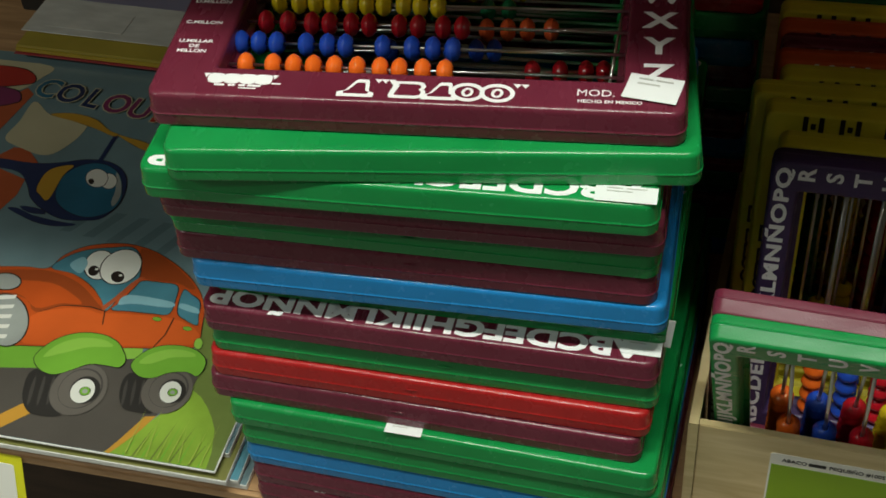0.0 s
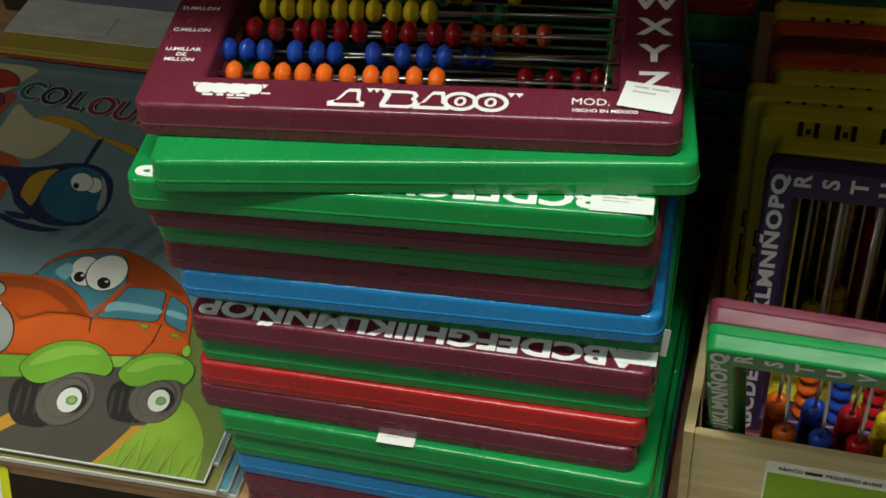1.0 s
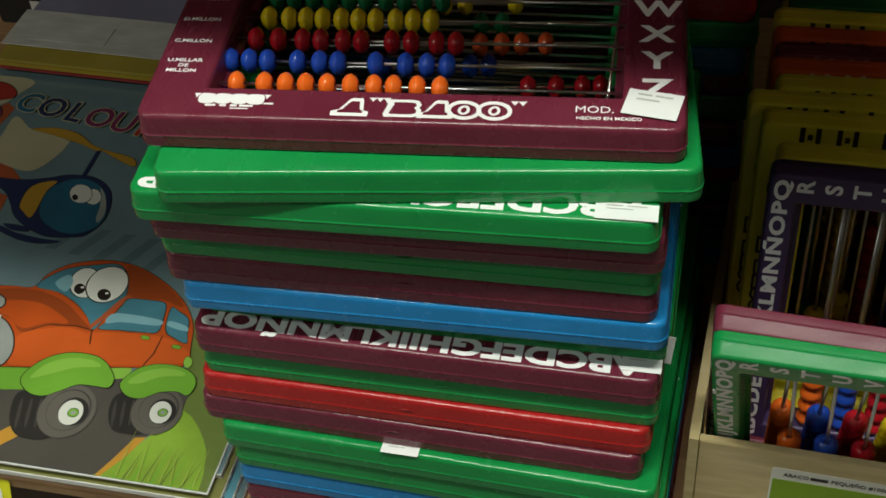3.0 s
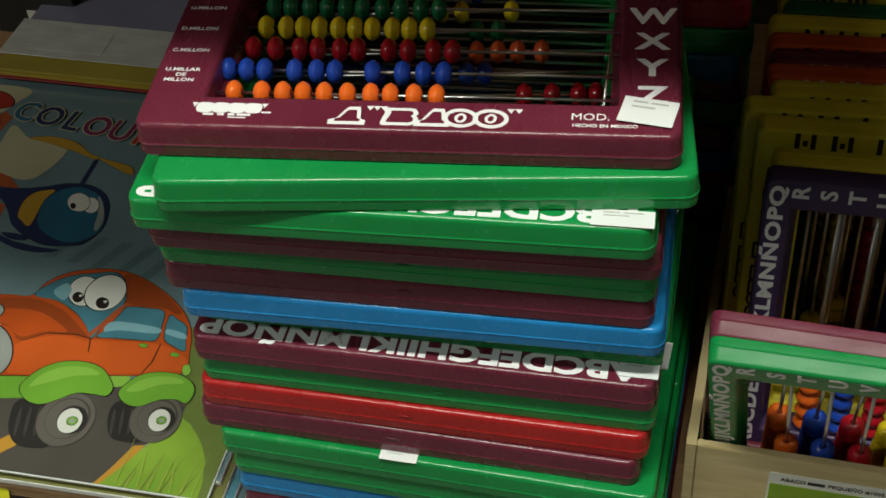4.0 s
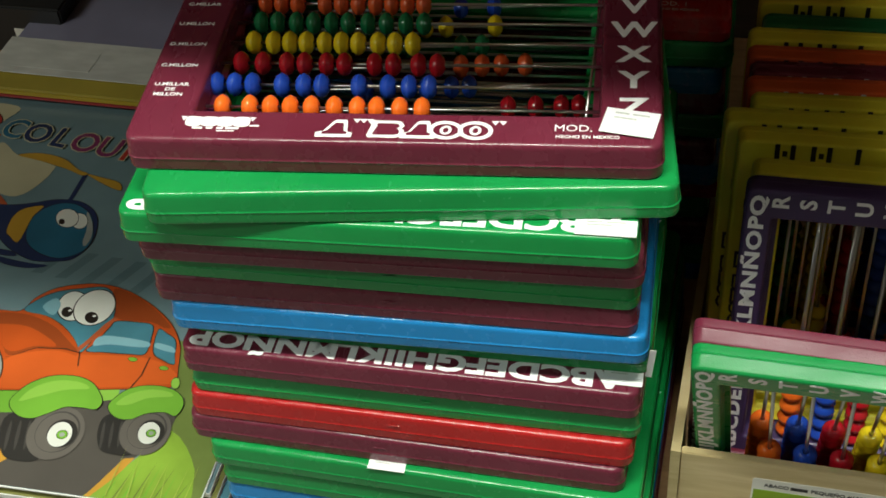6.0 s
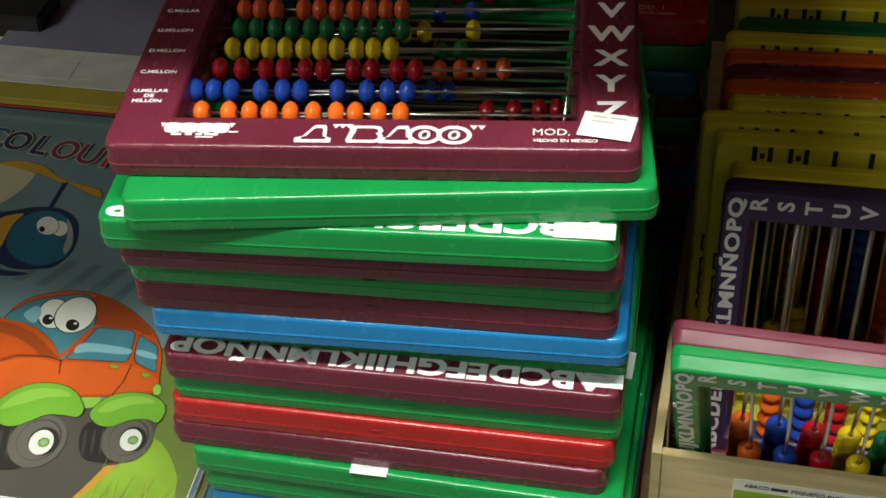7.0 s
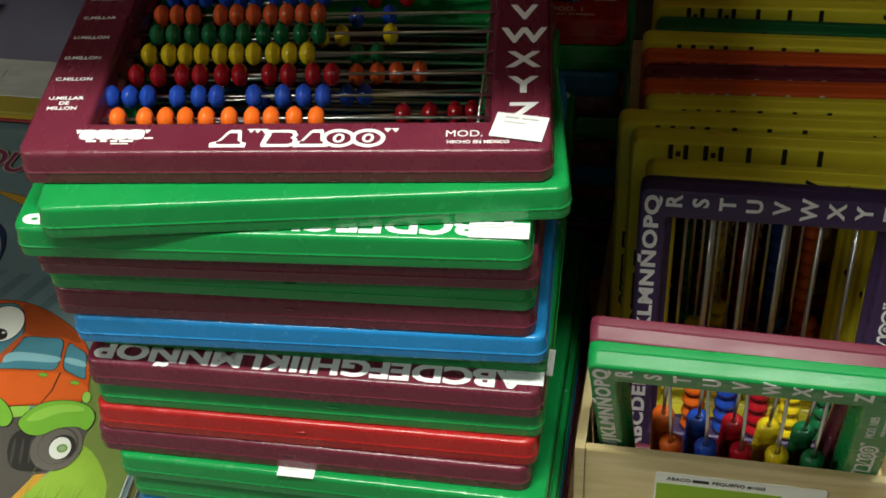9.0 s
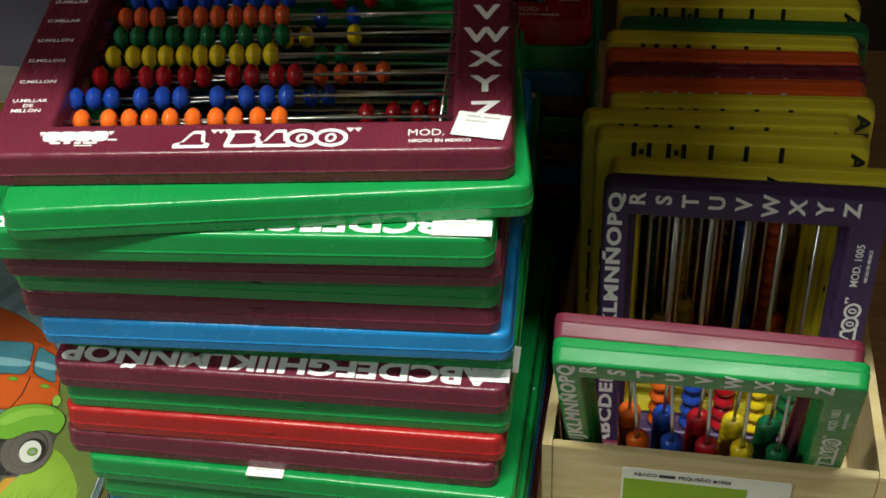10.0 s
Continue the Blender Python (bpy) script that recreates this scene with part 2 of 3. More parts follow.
def letters_long(p, key):
    """A to Q along the long side, set like one line of type."""
    body = "ABCDEFGHIJKLMN\u00d1OPQ" if key == "small" else "ABCDEFGHIJKLMN\u00d1OP"
    x0, x1 = (-0.129, 0.1325) if key == "big" else (-0.1115, 0.1115)
    y = p["D"] - (0.0122 if key == "big" else p["back"] * 0.5)
    bm = text_bm(body, 0.0180 if key == "big" else 0.0118, 0.04, 1.0, space=1.0 if key == "big" else 1.12)
    xs = [v.co.x for v in bm.verts]
    lo, hi = min(xs), max(xs)
    for v in bm.verts:
        v.co.x = x0 + (v.co.x - lo) / (hi - lo) * (x1 - x0)
        v.co.y += y
    return link_mesh("letters", bm, WHITE_INK)


def emblem(p, key):
    """The maker's mark: white-outlined plain shapes, and a small white badge."""
    bm = bmesh.new()
    s = 1.0 if key == "big" else 0.72
    cx, cy = (0.0, 0.0122) if key == "big" else (-0.002, 0.0112)

    def put(points, hole):
        merge(bm, ring_bm([(cx + x * s, cy + y * s) for x, y in points], [(cx + x * s, cy + y * s) for x, y in hole], 0, 0.00012))

    def trapeze(x, w, h):
        return [(x - w, -h), (x - w * 1.02, -h * 0.5), (x - w * 0.62, -h * 0.36), (x - w * 0.12, h * 0.84), (x + w * 0.02, h), (x + w * 0.58, h), (x + w * 0.66, h * 0.8),
                (x + w * 0.76, -h * 0.4), (x + w * 1.05, -h * 0.52), (x + w * 1.02, -h)]
    for x, w in ((-0.0278, 0.0092), (0.0150, 0.0088)):
        put(trapeze(x, w, 0.0070), trapeze(x + 0.0002, w * 0.68, 0.0046))
    put([(-0.0100, -0.0068), (0.0040, -0.0068), (0.0076, -0.0050), (0.0080, -0.0010), (0.0066, 0.0006), (0.0078, 0.0030), (0.0060, 0.0062), (0.0030, 0.0068), (-0.0084, 0.0068), (-0.0104, 0.0050), (-0.0092, 0.0034), (-0.0108, -0.0050)],
        [(-0.0074, -0.0046), (0.0030, -0.0046), (0.0054, -0.0036), (0.0056, -0.0010), (0.0042, 0.0004), (0.0054, 0.0024), (0.0044, 0.0044), (0.0022, 0.0048), (-0.0056, 0.0048), (-0.0066, 0.0042), (-0.0060, 0.0030), (-0.0080, -0.0036)])
    for x, w in ((0.0290, 0.0088), (0.0440, 0.0090)):
        put(ellipse(x, 0, w, 0.0074, -8, 24), ellipse(x, 0, w * 0.74, 0.0050, -8, 24))
        put(ellipse(x, 0, w * 0.34, 0.0036, -8, 20), ellipse(x, 0, w * 0.16, 0.0022, -8, 20))
    for x in (-0.0172, -0.0137, -0.0102, 0.0535, 0.0575):
        merge(bm, slab([(cx + (x - 0.0020) * s, cy + 0.0078 * s), (cx + (x + 0.0002) * s, cy + 0.0044 * s), (cx + (x + 0.0020) * s, cy + 0.0078 * s)], 0, 0.00012))
    bx = -0.0895 if key == "big" else -0.071
    bm2, bm = bm, bmesh.new()
    for k in range(4):
        x = bx + (-0.0128 + 0.0084 * k) * s
        merge(bm, slab(smooth_loop([(x - 0.0036 * s, cy + 0.0006 * s), (x - 0.0041 * s, cy + 0.0072 * s), (x + 0.0012 * s, cy + 0.0078 * s), (x + 0.0042 * s, cy + 0.0066 * s), (x + 0.0038 * s, cy + 0.0004 * s)], 3), 0, 0.00012))
    for x, w in ((bx - 0.0100 * s, 0.0028), (bx - 0.0035 * s, 0.0018), (bx + 0.0020 * s, 0.0018), (bx + 0.0085 * s, 0.0036)):
        merge(bm, slab(round_rect(x - w * s, x + w * s, cy - 0.0022 * s, cy - 0.0006 * s, 0.0003, 2), 0, 0.00012))
    merge(bm, slab(round_rect(bx + 0.0172 * s, bx + 0.0222 * s, cy + 0.0002 * s, cy + 0.0014 * s, 0.0003, 2), 0, 0.00012))
    for x in (bx - 0.0185 * s, bx + 0.018 * s):
        merge(bm, slab([(x - 0.0016 * s, cy + 0.0078 * s), (x, cy + 0.0042 * s), (x + 0.0016 * s, cy + 0.0078 * s)], 0, 0.00012))
    merge(bm, slab(round_rect(bx + 0.0005 * s, bx + 0.0100 * s, cy - 0.0040 * s, cy - 0.0032 * s, 0.0003, 2), 0, 0.00012))
    return link_mesh("emblem", bm2, WHITE_INK), link_mesh("badge", bm, WHITE_INK)


def print_front(p, key):
    bm = bmesh.new()
    if key == "big":
        merge(bm, text_bm("MOD. 1", 0.0072, 0.0, 1.05, align="LEFT"), pose(0.0830, 0.0152, 0))
        merge(bm, text_bm("HECHO EN MEXICO", 0.0033, 0.02, 1.06, align="LEFT"), pose(0.0840, 0.0086, 0))
    else:
        merge(bm, text_bm("MOD. 1005", 0.0066, 0.006, 1.05), pose(0.066, 0.0135, 0))
        merge(bm, text_bm("HECHO EN MEXICO", 0.0028, 0.012, 1.0), pose(0.066, 0.0072, 0))
    return link_mesh("model_print", bm, WHITE_INK)


def print_rows(p, key):
    bm = bmesh.new()
    if key == "big":
        x = -p["W"] / 2 + 0.0160
        rows = ["U.MILLAR|DE|MILLON", "C.MILLON", "D.MILLON", "U.MILLON", "C.MILLAR", "D.MILLAR"]
        for i, body in enumerate(rows):
            for k, line in enumerate(body.split("|")):
                lines = len(body.split("|"))
                merge(bm, text_bm(line, 0.0038, 0.02, 1.2), pose(x, p["first"] + i * p["step"] + (0.0017 if i == 0 else 0.0035) + (lines - 1) * 0.0022 - k * 0.0044, 0))
        for i in range(6, 10):
            y = p["first"] + i * p["step"] + 0.0045
            merge(bm, slab(round_rect(x - 0.009, x + 0.009, y - 0.0013, y + 0.0013, 0.0004, 2), 0, 0.00012))
    else:
        x = -p["W"] / 2 + 0.0092
        for i in range(5):
            y = p["first"] + i * p["step"] - 0.0092
            bars = ((-0.0046, 0.0135), (0, 0.0040), (0.0046, 0.0135)) if i < 2 else ((0, 0.0140),)
            for off, ln in bars:
                merge(bm, slab(round_rect(x - ln / 2, x + ln / 2, y + off - 0.0015, y + off + 0.0015, 0.0004, 2), 0, 0.00012))
    return link_mesh("row_print", bm, WHITE_INK)


PRINTS = {}
for _k, _p in (("big", BIG), ("small", SMALL)):
    PRINTS[_k] = [("side_letters", letters_side(_p, _k)), ("long_letters", letters_long(_p, _k)), ("model_print", print_front(_p, _k)), ("row_print", print_rows(_p, _k)), *zip(("emblem", "badge"), emblem(_p, _k))]


def counting_frame(key, plastic_mat, ink, bead_rows, label, group, m, rods=True, gate=0.0, bare=False):
    """One frame: ring, print, rods and their beads. bead_rows: per rod a colour and the places of its beads along the rod."""
    p = BIG if key == "big" else SMALL
    top = thing("abacus", label, "abacus", group, m=m)
    part("frame", tinted(FRAME_ME[key], plastic_mat, key + "frame"), None, top)
    for name, me in () if bare else PRINTS[key]:
        part(name, tinted(me, ink, key + name), None, top, m=pose(0, 0, p["T"] + 0.00002))
    if key == "big" and rods:
        part("cross_wire", tinted(CROSS_ME, STEEL, "cross"), None, top)
    if gate:
        part("gate_mark", tinted(GATE_ME, plastic_mat, "gate"), None, top, m=pose(gate, 0.0002, 0.0135))
    for i in range(p["rods"] if rods else 0):
        y, z = p["first"] + i * p["step"], p["T"] * 0.52
        rod = part("rod", ROD_ME[key], None, top, m=pose(0, y, z))
        if i < len(bead_rows):
            colour, places = bead_rows[i]
            for x in places:
                part("bead", BEAD_ME[key, colour], None, rod, m=pose(x, 0, 0, random.uniform(0, 360)))
    return top


def row_of(colour, start, end, gaps):
    """Ten beads from one place to another along the rod, spaced in the given proportions."""
    unit, xs, x = (end - start) / sum(gaps), [start], start
    for g in gaps:
        x += g * unit
        xs.append(x)
    return colour, xs


BIG_ROWS = [
    row_of("o", -0.0946, 0.0128, (1.45, 1.1, 1.05, 1.1, 1.2, 1.2, 1.0, 1.2, 1.15)),
    row_of("b", -0.1022, 0.0142, (1.0, 1.0, 1.65, 1.2, 1.0, 2.05, 1.6, 1.15, 1.08)),
    row_of("r", -0.0930, 0.0165, (1.25, 1.38, 1.0, 1.25, 1.0, 1.7, 1.05, 1.4, 1.05)),
    row_of("y", -0.0900, 0.0005, (1.2, 1.0, 0.98, 1.1, 1.0, 1.0, 1.18, 1.0, 1.05)),
    row_of("g", -0.0895, 0.0045, (1.0, 1.15, 1.05, 1.1, 1.0, 1.2, 1.1, 1.18, 1.08)),
    row_of("v", -0.0910, 0.0020, (1.0, 1.02, 1.75, 1.02, 1.05, 1.1, 1.0, 1.0, 1.0)),
    row_of("b", -0.0880, 0.0030, (1.1, 1.0, 1.3, 1.0, 1.0, 1.2, 1.05, 1.0, 1.1)),
    row_of("r", -0.0890, 0.0040, (1.0, 1.1, 1.0, 1.4, 1.0, 1.05, 1.0, 1.2, 1.0)),
    row_of("y", -0.0870, 0.0060, (1.0, 1.0, 1.2, 1.0, 1.1, 1.0, 1.0, 1.3, 1.0)),
    row_of("g", -0.0880, 0.0030, (1.1, 1.0, 1.0, 1.3, 1.0, 1.0, 1.1, 1.0, 1.0)),
]
# in the frame below the beads have slid apart
UNDER_ROWS = [
    ("v", [-0.06, -0.045]), ("y", [0.047, 0.059]), ("r", [0.050, 0.0650, 0.0790, 0.0885]), ("b", [-0.03, -0.018, 0.004, 0.018, 0.028]), ("v", [0.0225, 0.0345, 0.0455, 0.0590]),
    ("g", [-0.05, -0.01, 0.022, 0.034]), ("y", [-0.012, 0.0, 0.012, 0.041]), ("b", [0.02, 0.04]), ("r", [0.03, 0.05]), ("g", [0.04, 0.06]),
]


# ---- the place: shelf, back, shop ----
solid("floor", box(-4, 4, -4.2, 1.2, FLOOR_Z - 0.1, FLOOR_Z), LINO, "grey speckled shop floor", "floor", kind="structure")
solid("ceiling", box(-4, 4, -4.2, 1.2, CEIL_Z, CEIL_Z + 0.1), PLASTER, "plain white shop ceiling", "ceiling", kind="structure")
solid("wall_north", box(-4, 4, 1.1, 1.2, FLOOR_Z, CEIL_Z), PLASTER, "painted wall behind the shelving", "wall", kind="structure")
solid("wall_south", box(-4, 4, -4.2, -4.1, FLOOR_Z, CEIL_Z), PLASTER, "painted wall across the aisle", "wall", kind="structure")
solid("wall_west", box(-4, -3.9, -4.1, 1.1, FLOOR_Z, CEIL_Z), PLASTER, "painted shop side wall", "wall", kind="structure")
solid("wall_east", box(3.9, 4, -4.1, 1.1, FLOOR_Z, CEIL_Z), PLASTER, "painted shop side wall", "wall", kind="structure")

solid("display_shelf", box(-0.95, 0.75, -0.0125, 0.62, SHELF_Z - 0.013, SHELF_Z, 0.003, 3), SHELF_WOOD, "brown wooden display shelf with a rounded front edge", "shelf", kind="structure", m=ST)
solid("upper_shelf", box(-0.95, 0.75, -0.037, 0.62, 0.60, 0.62, 0.004, 3), SHELF_WOOD, "brown wooden shelf over the goods", "shelf", kind="structure", m=ST)
# lower board: the shade under the display shelf is put into its dark colour
solid("lower_shelf", box(-0.95, 0.75, 0.05, 0.62, -0.42, -0.40, 0.004, 3), DARK_PANEL, "shelf board below the goods, coloured dark to stand for shade", "shelf", kind="structure", m=ST)
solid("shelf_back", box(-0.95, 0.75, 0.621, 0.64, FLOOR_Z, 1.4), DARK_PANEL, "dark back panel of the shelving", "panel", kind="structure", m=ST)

# ---- the tall stack ----
GROUP = "stack of large abacuses"
STACK = [   # plastic, place and turn of the front edge, 0 face up, 1 turned half round, 2 with no print
    (MAROON, -0.0008, 0.0003, -0.1, 0, "maroon"), (GREEN, 0.009, -0.0125, 3.1, 2, "green"), (GREEN, -0.0115, -0.0168, -2.3, 1, "green"), (MAROON, -0.008, -0.0100, -2.6, 0, "maroon"),
    (GREEN, -0.0098, -0.0032, -3.8, 0, "green"), (MAROON, -0.0100, -0.0034, -3.6, 0, "maroon"), (BLUE, -0.0036, -0.0056, -3.4, 2, "sky blue"), (GREEN, -0.0004, 0.0085, -4.6, 0, "green"),
    (MAROON, -0.0062, -0.0070, -5.1, 1, "maroon"), (GREEN, -0.0053, -0.0048, -5.1, 0, "green"), (RED, -0.0090, -0.0088, -5.65, 2, "bright red"), (MAROON, -0.0130, -0.0110, -6.25, 0, "maroon"),
    (GREEN, -0.0030, -0.0185, -7.0, 2, "green"), (GREEN, 0.001, -0.0180, -7.0, 0, "green"), (BLUE, 0.001, -0.0180, -7.0, 0, "sky blue"), (MAROON, 0.002, -0.0190, -7.2, 0, "maroon"), (MAROON, 0.002, -0.0195, -7.0, 1, "maroon"),
]
for n, (mat, cx, fy, turn, way, word) in enumerate(STACK):
    z = 0.30 - (n + 1) * 0.0205
    m = pose(cx, fy, z, 0, 0, turn)
    if way == 1:
        m = m @ pose(0, BIG["D"], 0, 0, 0, 180)
    label = f"{word} plastic abacus with steel rods, lying in a stack"
    if n == 0:
        label = "maroon plastic abacus with coloured beads on top of the stack"
    rows = BIG_ROWS if n == 0 else UNDER_ROWS if n == 1 else []
    counting_frame("big", mat, WHITE_INK, rows, label, GROUP, m, True, {4: 0.003, 5: 0.002, 9: 0.012, 10: -0.006, 11: -0.012}.get(n, 0.0), way == 2)

# price stickers on the frames
STICKER = printed("sticker_paper", (0.84, 0.845, 0.84), 0.6, 0.05)
PENCIL = printed("sticker_print", (0.5, 0.49, 0.46), 0.6)


def sticker(m, w, h, curl, label):
    """A paper label with one edge lifting a little, and two unreadable lines on it."""
    top = thing("price_sticker", label, "label", "price stickers", m=m)
    n = 8
    bm = bmesh.new()
    rows = []
    for k in range(n + 1):
        y = h * k / n
        z = curl * (1 - k / n) ** 2
        rows.append([bm.verts.new((x, y, z + dz)) for dz in (0.0002, 0.00035) for x in (0, w)])
    for a, b in zip(rows, rows[1:]):
        for i, j in ((0, 1), (3, 2), (2, 0), (1, 3)):
            bm.faces.new((a[i], a[j], b[j], b[i]))
    bm.faces.new((rows[0][0], rows[0][2], rows[0][3], rows[0][1]))
    bm.faces.new((rows[-1][0], rows[-1][1], rows[-1][3], rows[-1][2]))
    bmesh.ops.recalc_face_normals(bm, faces=bm.faces)
    paper = part("paper", bm, STICKER, top)
    for x0, x1, y0 in ((0.18, 0.44, 0.80), (0.5, 0.82, 0.80), (0.18, 0.6, 0.62)):
        part("print_bar", slab(round_rect(w * x0, w * x1, h * y0, h * (y0 + 0.055), w * 0.01, 2), 0.0006, 0.0007), PENCIL, paper)
    return top


sticker(pose(0.1044, 0.0121, 0.3, 0, 0, -11.5), 0.0272, 0.0212, 0.0012, "white price sticker on the topmost maroon abacus")
sticker(pose(0.0935, -0.0186, 0.2592, 0, 0, -3.0), 0.0312, 0.0125, 0.0006, "white price sticker on a green abacus in the stack")
sticker(pose(0.1095, -0.0098, 0.1362, 0, 0, -5.0), 0.0225, 0.0135, 0.0004, "white price sticker on a maroon abacus in the stack")
sticker(pose(-0.0335, -0.0150, 0.0542, 0, 0, -6.0), 0.0235, 0.008, 0.0, "small white sticker on a green abacus in the stack")

hang_tag = thing("paper_tag", "white paper tag sticking out beside the stack", "label", "price stickers", m=pose(0.1335, 0.000, 0.1330, 0, 5, -8))
part("paper", box(0, 0.0038, 0, 0.0004, 0, 0.0225), STICKER, hang_tag)

# a second stack in the shade behind
for n, (mat, word) in enumerate(((RED, "red"), (GREEN, "green"), (BLUE, "sky blue"), (MAROON, "maroon"), (GREEN, "green"), (MAROON, "maroon"), (BLUE, "sky blue"), (RED, "red"), (GREEN, "green"), (MAROON, "maroon"), (GREEN, "green"), (BLUE, "sky blue"))):
    counting_frame("big", mat, WHITE_INK, [], f"{word} plastic abacus in a second stack in shade", "stack behind", pose(0.052 + 0.004 * math.sin(n * 2.1), 0.27 + 0.004 * math.cos(n * 1.7), SHELF_Z + (11 - n) * 0.0205, 0, 0, -4 + 1.5 * math.sin(n)), False)

# ---- wooden tray with the small frames ----
TRAY = pose(0.1515, 0.0000, SHELF_Z, 0, 0, -7.4)
tray = thing("wooden_box", "pale pine box holding small abacuses, with a price label", "box", m=TRAY)
TW, TD, TH = 0.208, 0.40, 0.1145
part("front_panel", box(0.0063, TW - 0.0063, 0.0, 0.0055, 0.0, TH, 0.0006), PINE, tray)
for x0 in (0.0, TW - 0.006):
    prof = [(-0.0008, 0.0), (TD, 0.0), (TD, TH - 0.07), (0.006, TH + 0.001), (-0.0008, TH + 0.001)]
    part("side_panel", loops_mesh([[(x, y, z) for y, z in prof] for x in (x0, x0 + 0.006)]), PINE, tray)
part("back_panel", box(0.0065, TW - 0.0065, TD - 0.006, TD, 0.0, TH - 0.072, 0.0008), PINE, tray)
part("bottom_panel", box(0.0065, TW - 0.0065, 0.0060, TD - 0.0065, 0.0115, 0.0175), PINE, tray)

GREEN_LABEL = printed("green_label", (0.25, 0.42, 0.01), 0.4, 0.04)
label_card = thing("shelf_label", "white and lime green price label on the box front", "label", m=TRAY @ pose(-0.0020, 0, -0.004))
part("card", slab(round_rect(0.052, 0.155, 0.0, 0.099, 0.002, 3), 0, 0.0004), CARD_WHITE, label_card, m=pose(0, -0.0004, 0.006, 90))
part("green_field", slab([(0.0532, 0.030), (0.129, 0.030), (0.129, 0.0885), (0.0532, 0.0885)], 0, 0.0002), GREEN_LABEL, label_card, "lime green field", m=pose(0, -0.0008, 0.006, 90))
_bm = text_bm("ABACO", 0.0044, 0.012, 0.98, align="LEFT")
merge(_bm, slab(round_rect(0.0157, 0.0258, -0.0014, 0.0014, 0.0004, 2), 0, 0.00012))
merge(_bm, text_bm("PEQUE\u00d1O #1005", 0.0044, 0.012, 0.98, align="LEFT"), pose(0.0275, 0, 0))
part("lettering", _bm, BLACK_INK, label_card, m=pose(0.059, -0.0009, 0.006 + 0.0935, 90))

SMALL_GROUP = "small abacuses in the wooden box"
FLOOR_IN = SHELF_Z + 0.0176


def small_rows(drop, upside):
    """Beads slid down to whichever end stands on the box floor."""
    rows = []
    for c, n in zip("gyrbo", drop):
        low = -SMALL["W"] / 2 + SMALL["left"] + 0.0056
        high = SMALL["W"] / 2 - SMALL["right"] - 0.0056
        rows.append((c, [high - k * 0.0112 if upside else low + k * 0.0112 for k in range(n)]))
    return rows


def standing(x, y, z, lean, turn, upside=False, roll=0.0):
    """A small frame on its short end in the box, x and y at the lower left front corner; lean: degrees its top tips to the front."""
    m = pose(x, y, z, 0, 0, turn) @ pose(0, 0, 0, lean) @ pose(0, 0, 0, 0, -roll)
    # local x goes up, local y to the left, the printed face to the front
    up = Matrix(((0, -1, 0, SMALL["D"]), (0, 0, -1, 0), (1, 0, 0, SMALL["W"] / 2), (0, 0, 0, 1)))
    if upside:
        up = Matrix(((0, 1, 0, 0), (0, 0, -1, 0), (-1, 0, 0, SMALL["W"] / 2), (0, 0, 0, 1)))
    return m @ up


SMALL_ONES = [
    (SMALL_GREEN, WHITE_INK, 0.1770, 0.0560, 19.8, -8.4, False, (7, 7, 7, 7, 7), "green"),
    (SMALL_MAROON, WHITE_INK, 0.1690, 0.0735, 19.3, -8.2, False, (8, 8, 8, 8, 8), "maroon"),
    (PURPLE, WHITE_INK, 0.1890, 0.0865, -4.0, -6.0, False, (4, 6, 4, 5, 6), "dark purple"),
    (YELLOW, BLACK_INK, 0.1930, 0.1022, -4.0, -5.6, False, (4, 4, 4, 5, 4), "yellow"),
    (YELLOW, BLACK_INK, 0.1855, 0.1290, -5.0, -5.0, True, (3, 4, 2, 3, 3), "yellow"),
    (YELLOW, BLACK_INK, 0.1785, 0.1455, -5.5, -4.0, True, (3, 4, 2, 3, 3), "yellow"),
    (YELLOW, BLACK_INK, 0.1960, 0.1615, -5.5, -3.5, True, (3, 4, 2, 3, 3), "yellow"),
    (ORANGE, WHITE_INK, 0.1940, 0.1785, -5.5, -3.2, True, (9, 10, 8, 9, 10), "red-orange"),
    (MAROON, WHITE_INK, 0.1975, 0.1945, -5.5, -3.2, True, (9, 10, 8, 9, 10), "maroon"),
    (ORANGE, BLACK_INK, 0.1965, 0.2105, -6.0, -4.0, True, (9, 10, 8, 9, 10), "red-orange"),
    (YELLOW, BLACK_INK, 0.1980, 0.2310, -6.0, -4.8, True, (9, 10, 8, 9, 10), "yellow"),
    (DARK_GREEN, BLACK_INK, 0.2080, 0.2475, -6.0, -5.0, True, (9, 10, 8, 9, 10), "dark green"),
    (YELLOW, BLACK_INK, 0.2080, 0.2740, -6.0, -3.8, True, (9, 10, 8, 9, 10), "yellow"),
]
for mat, ink, x, y, lean, turn, upside, drop, word in SMALL_ONES:
    counting_frame("small", mat, ink, small_rows(drop, upside), f"small {word} plastic abacus standing in the wooden box", SMALL_GROUP, standing(x, y, FLOOR_IN, lean, turn, upside, 2.3 if y < 0.07 else 0.0))

# a white loop lying on the box floor
_bm = bmesh.new()
_n, _k = 20, 8
_vs = [[_bm.verts.new(((0.009 + 0.0012 * math.cos(2 * math.pi * j / _k)) * math.cos(2 * math.pi * i / _n), (0.006 + 0.0012 * math.cos(2 * math.pi * j / _k)) * math.sin(2 * math.pi * i / _n), 0.0012 * math.sin(2 * math.pi * j / _k))) for j in range(_k)] for i in range(_n)]
for i in range(_n):
    for j in range(_k):
        _bm.faces.new((_vs[i][j], _vs[(i + 1) % _n][j], _vs[(i + 1) % _n][(j + 1) % _k], _vs[i][(j + 1) % _k]))
